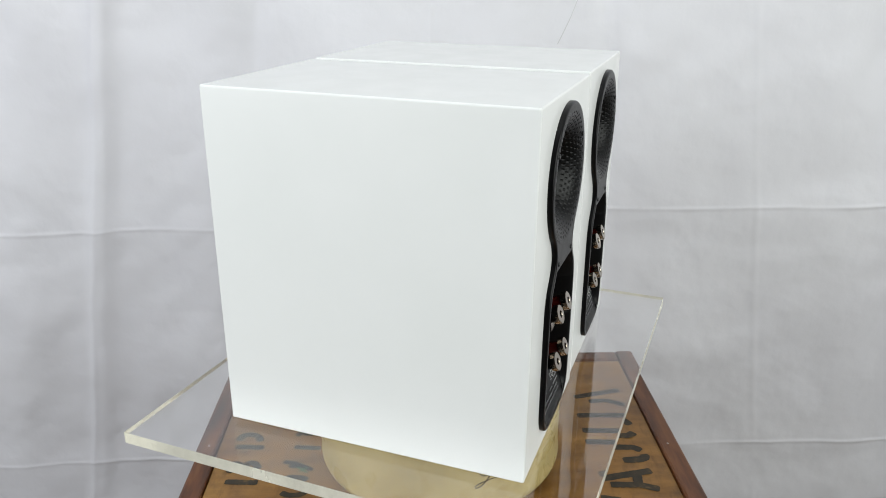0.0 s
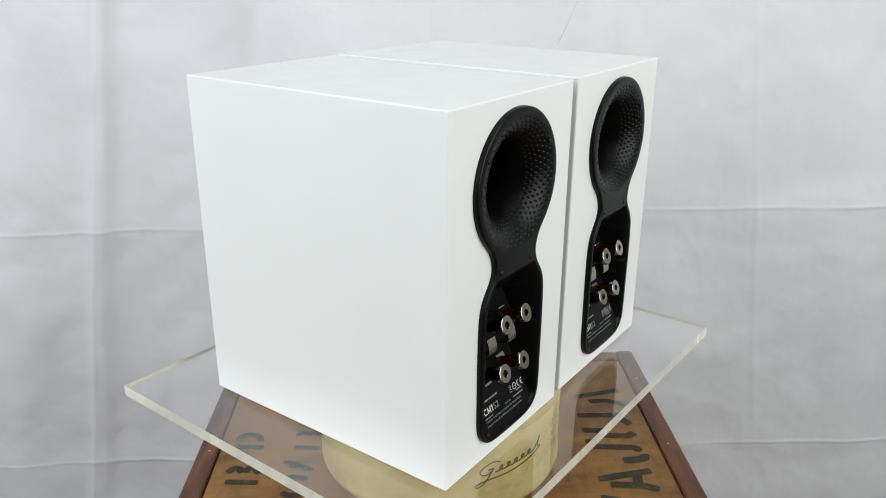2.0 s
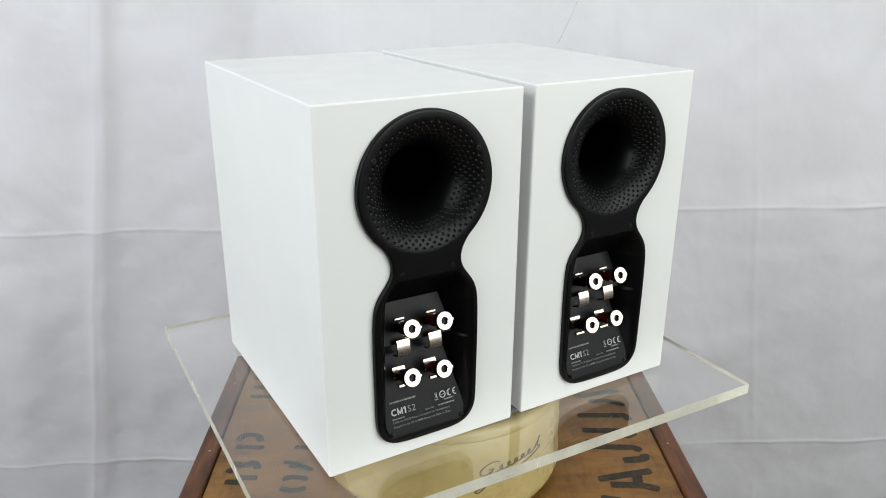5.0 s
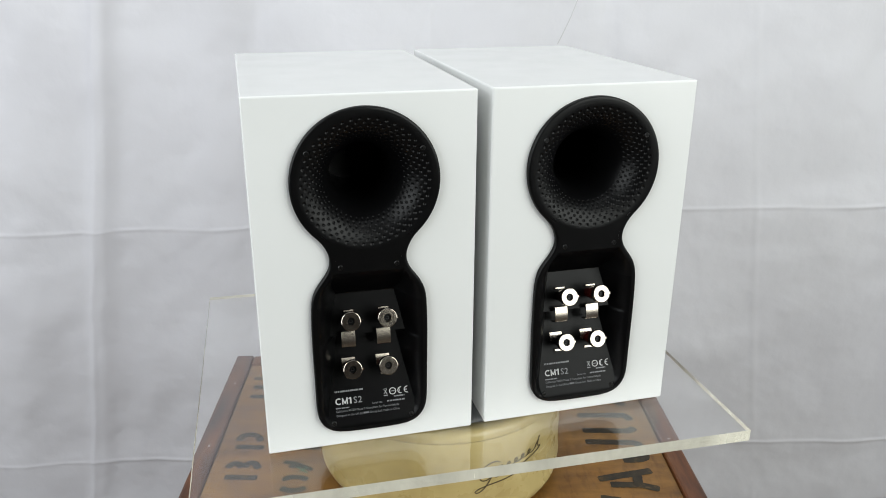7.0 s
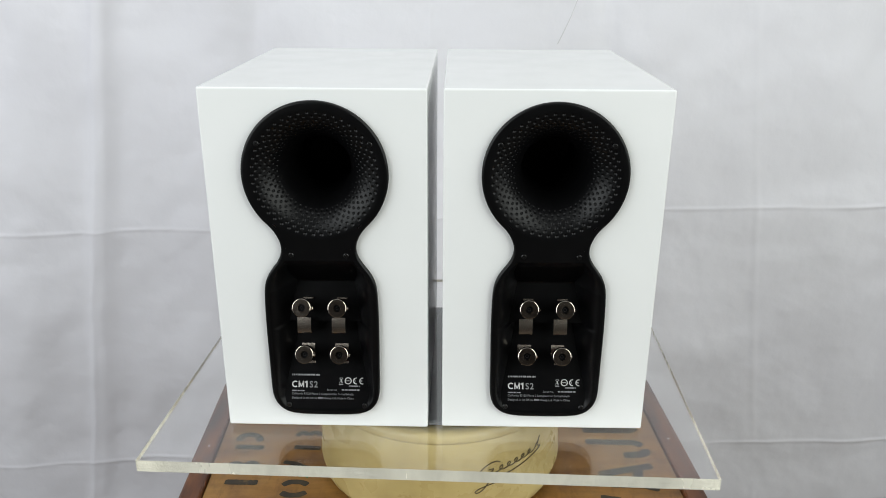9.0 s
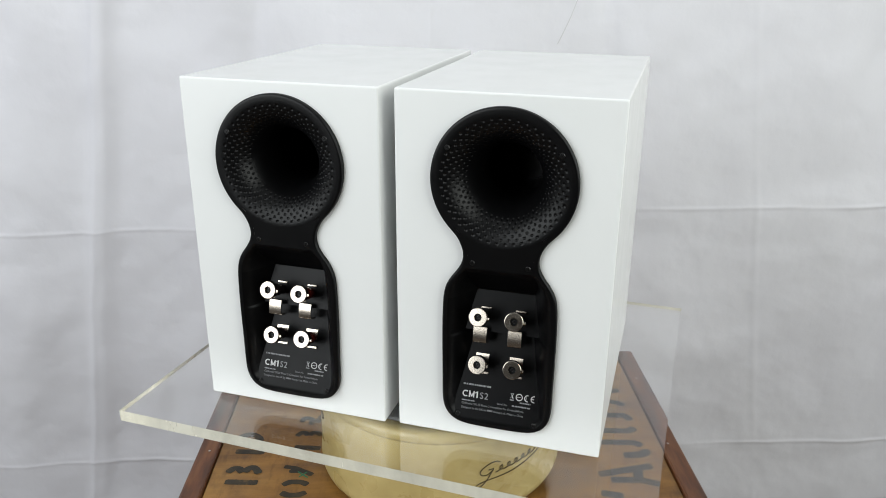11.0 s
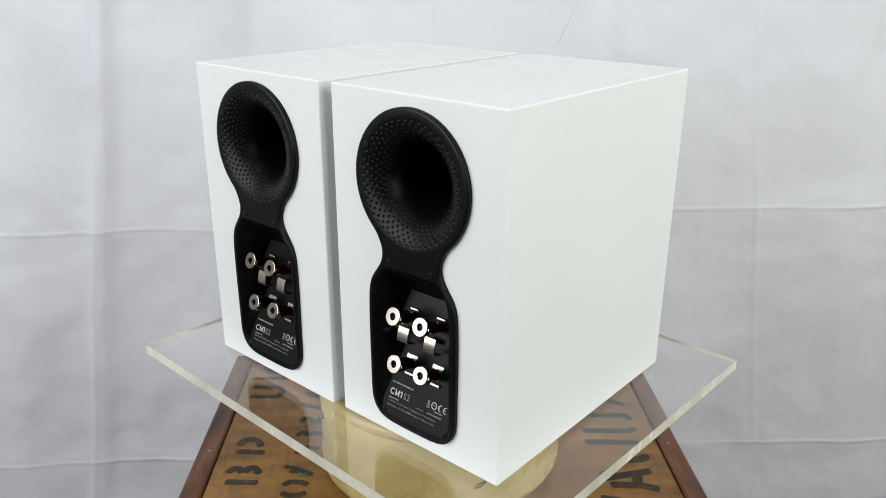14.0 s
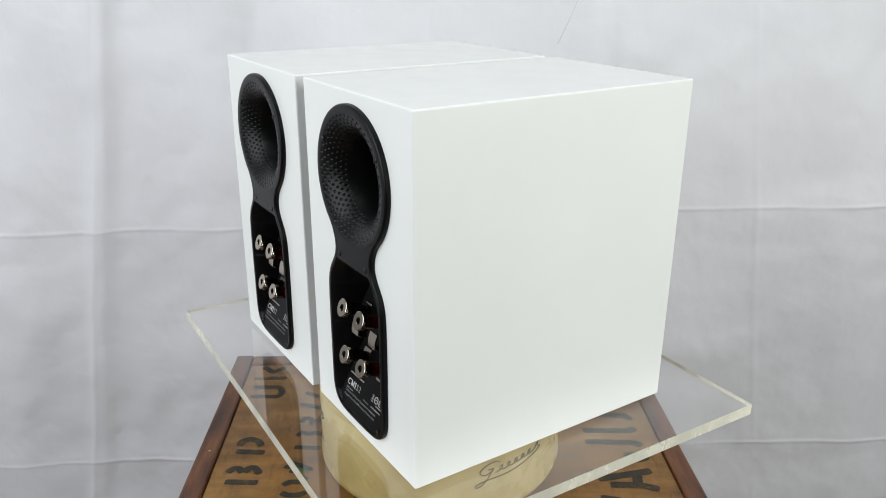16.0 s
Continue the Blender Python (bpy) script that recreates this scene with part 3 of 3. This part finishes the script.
    line(-0.0288, 0.0325, 0.0105, 4, GREY_PRINT, 0.0009)
    words("California 93120 Phase 2 Compliant for Formaldehyde", -0.0288, 0.0295, 0.0505, SMALL_PRINT)
    words("Designed in the UK by", -0.0288, 0.0263, 0.0205, SMALL_PRINT)
    line(-0.0073, 0.0271, 0.0042, 6, SMALL_PRINT, 0.0013)
    words("Group Ltd. Made in China", -0.0022, 0.0263, 0.0239, SMALL_PRINT)
    words("Serial No.", 0.0000, 0.0327, 0.0085, SMALL_PRINT, 0.0021)
    line(0.0122, 0.0335, 0.0145, 8, GREY_PRINT, 0.0011)
    line(0.0182, 0.0365, 0.0085, 9, GREY_PRINT, 0.0010)


def loudspeaker():
    root = new("loudspeaker")
    outline = smooth_loop(mould_outline())
    part("cabinet", cabinet_mesh(outline), WHITE, root, "satin white cabinet")
    rear = part("rear_moulding", rim_mesh(outline), BLACK, root, "black keyhole-shaped plastic moulding", smooth=True)
    pan = part("terminal_pan", pan_mesh(), GLOSS, rear, "glossy black recessed terminal pan", smooth=True, sharp=32)
    pan.data.materials.append(BLACK)
    for poly in pan.data.polygons:
        poly.material_index = 1 if poly.center.z > 0.1225 else 0
    part("reflex_port", port_mesh(), BLACK, rear, "dimpled flared black port", smooth=True)
    for x, z in ((-0.021, 0.1535), (0.021, 0.1535), (-0.0412, 0.2395), (0.0412, 0.2395), (-0.031, 0.0215), (0.031, 0.0215)):
        y = 0.0002 - LIP if z > 0.1 else 0.0014 - LIP
        head = lathe([(0.0020, -0.001), (0.0020, 0.0004), (0.0016, 0.0008), (0.0009, 0.0008), (0.0008, 0.0002)], 16)
        for turn in (0, 1):
            extend(head, box(0.0024 if turn else 0.0004, 0.0004 if turn else 0.0024, 0.0003, (0, 0, 0.0008)))
        part("screw", head, SCREW, rear, smooth=True, sharp=30, at=Matrix.Translation((x, y, z)) @ TO_BACK)
    for i, x in enumerate((-0.0150, 0.0125)):
        for z in (0.1108, 0.0700):
            terminal(root, x, z, i == 1)
        strap(root, x - 0.0012, 0.0905, 0.0050, 0.0120, 1, -TILT)
        strap(root, x - 0.0008, 0.0668, 0.0150, 0.0125, -1, -TILT)
        part("base_plate", box(0.0092, 0.0010, 0.0022, (0, 0, 0), 0.0003, 1), STRAP, root, at=pose(x + 0.0010, 0.0092, 0.0552, -TILT))
        part("base_plate", box(0.0086, 0.0010, 0.0018, (0, 0, 0), 0.0003, 1), STRAP, root, at=pose(x + 0.0010, 0.0166, 0.1090, -TILT))
    print_label(root)
    return root


# ---------------------------------------------------------------- building
room()
backdrop()
crate()
round_base()
acrylic_plate = plate()
SPEAKER_A = pose(-0.0887, -0.1317, 0.0003, 0, 0, -0.18)
SPEAKER_B = pose(0.0884, -0.1297, 0.0003, 0, 0, 0.20)
speaker_a = tagged(loudspeaker(), "white bookshelf loudspeaker seen from behind, black port and terminals", "loudspeaker", "pair of loudspeakers")
speaker_b = copy_thing(speaker_a, SPEAKER_B)


def turn_at(t):
    """How far the turntable stands turned, in degrees; the turning quickens very slightly."""
    return 69.83 - 7.7942 * t - 0.00882 * t * t


def motions():
    times = [0.5 * k for k in range(33)]
    for thing, home in ((acrylic_plate, pose(PLATE[0], PLATE[1], 0, 0, 0, PLATE[2])), (speaker_a, SPEAKER_A), (speaker_b, SPEAKER_B)):
        walk(thing, [(t, pose(0, 0, 0, 0, 0, turn_at(t)) @ home) for t in times])


motions()
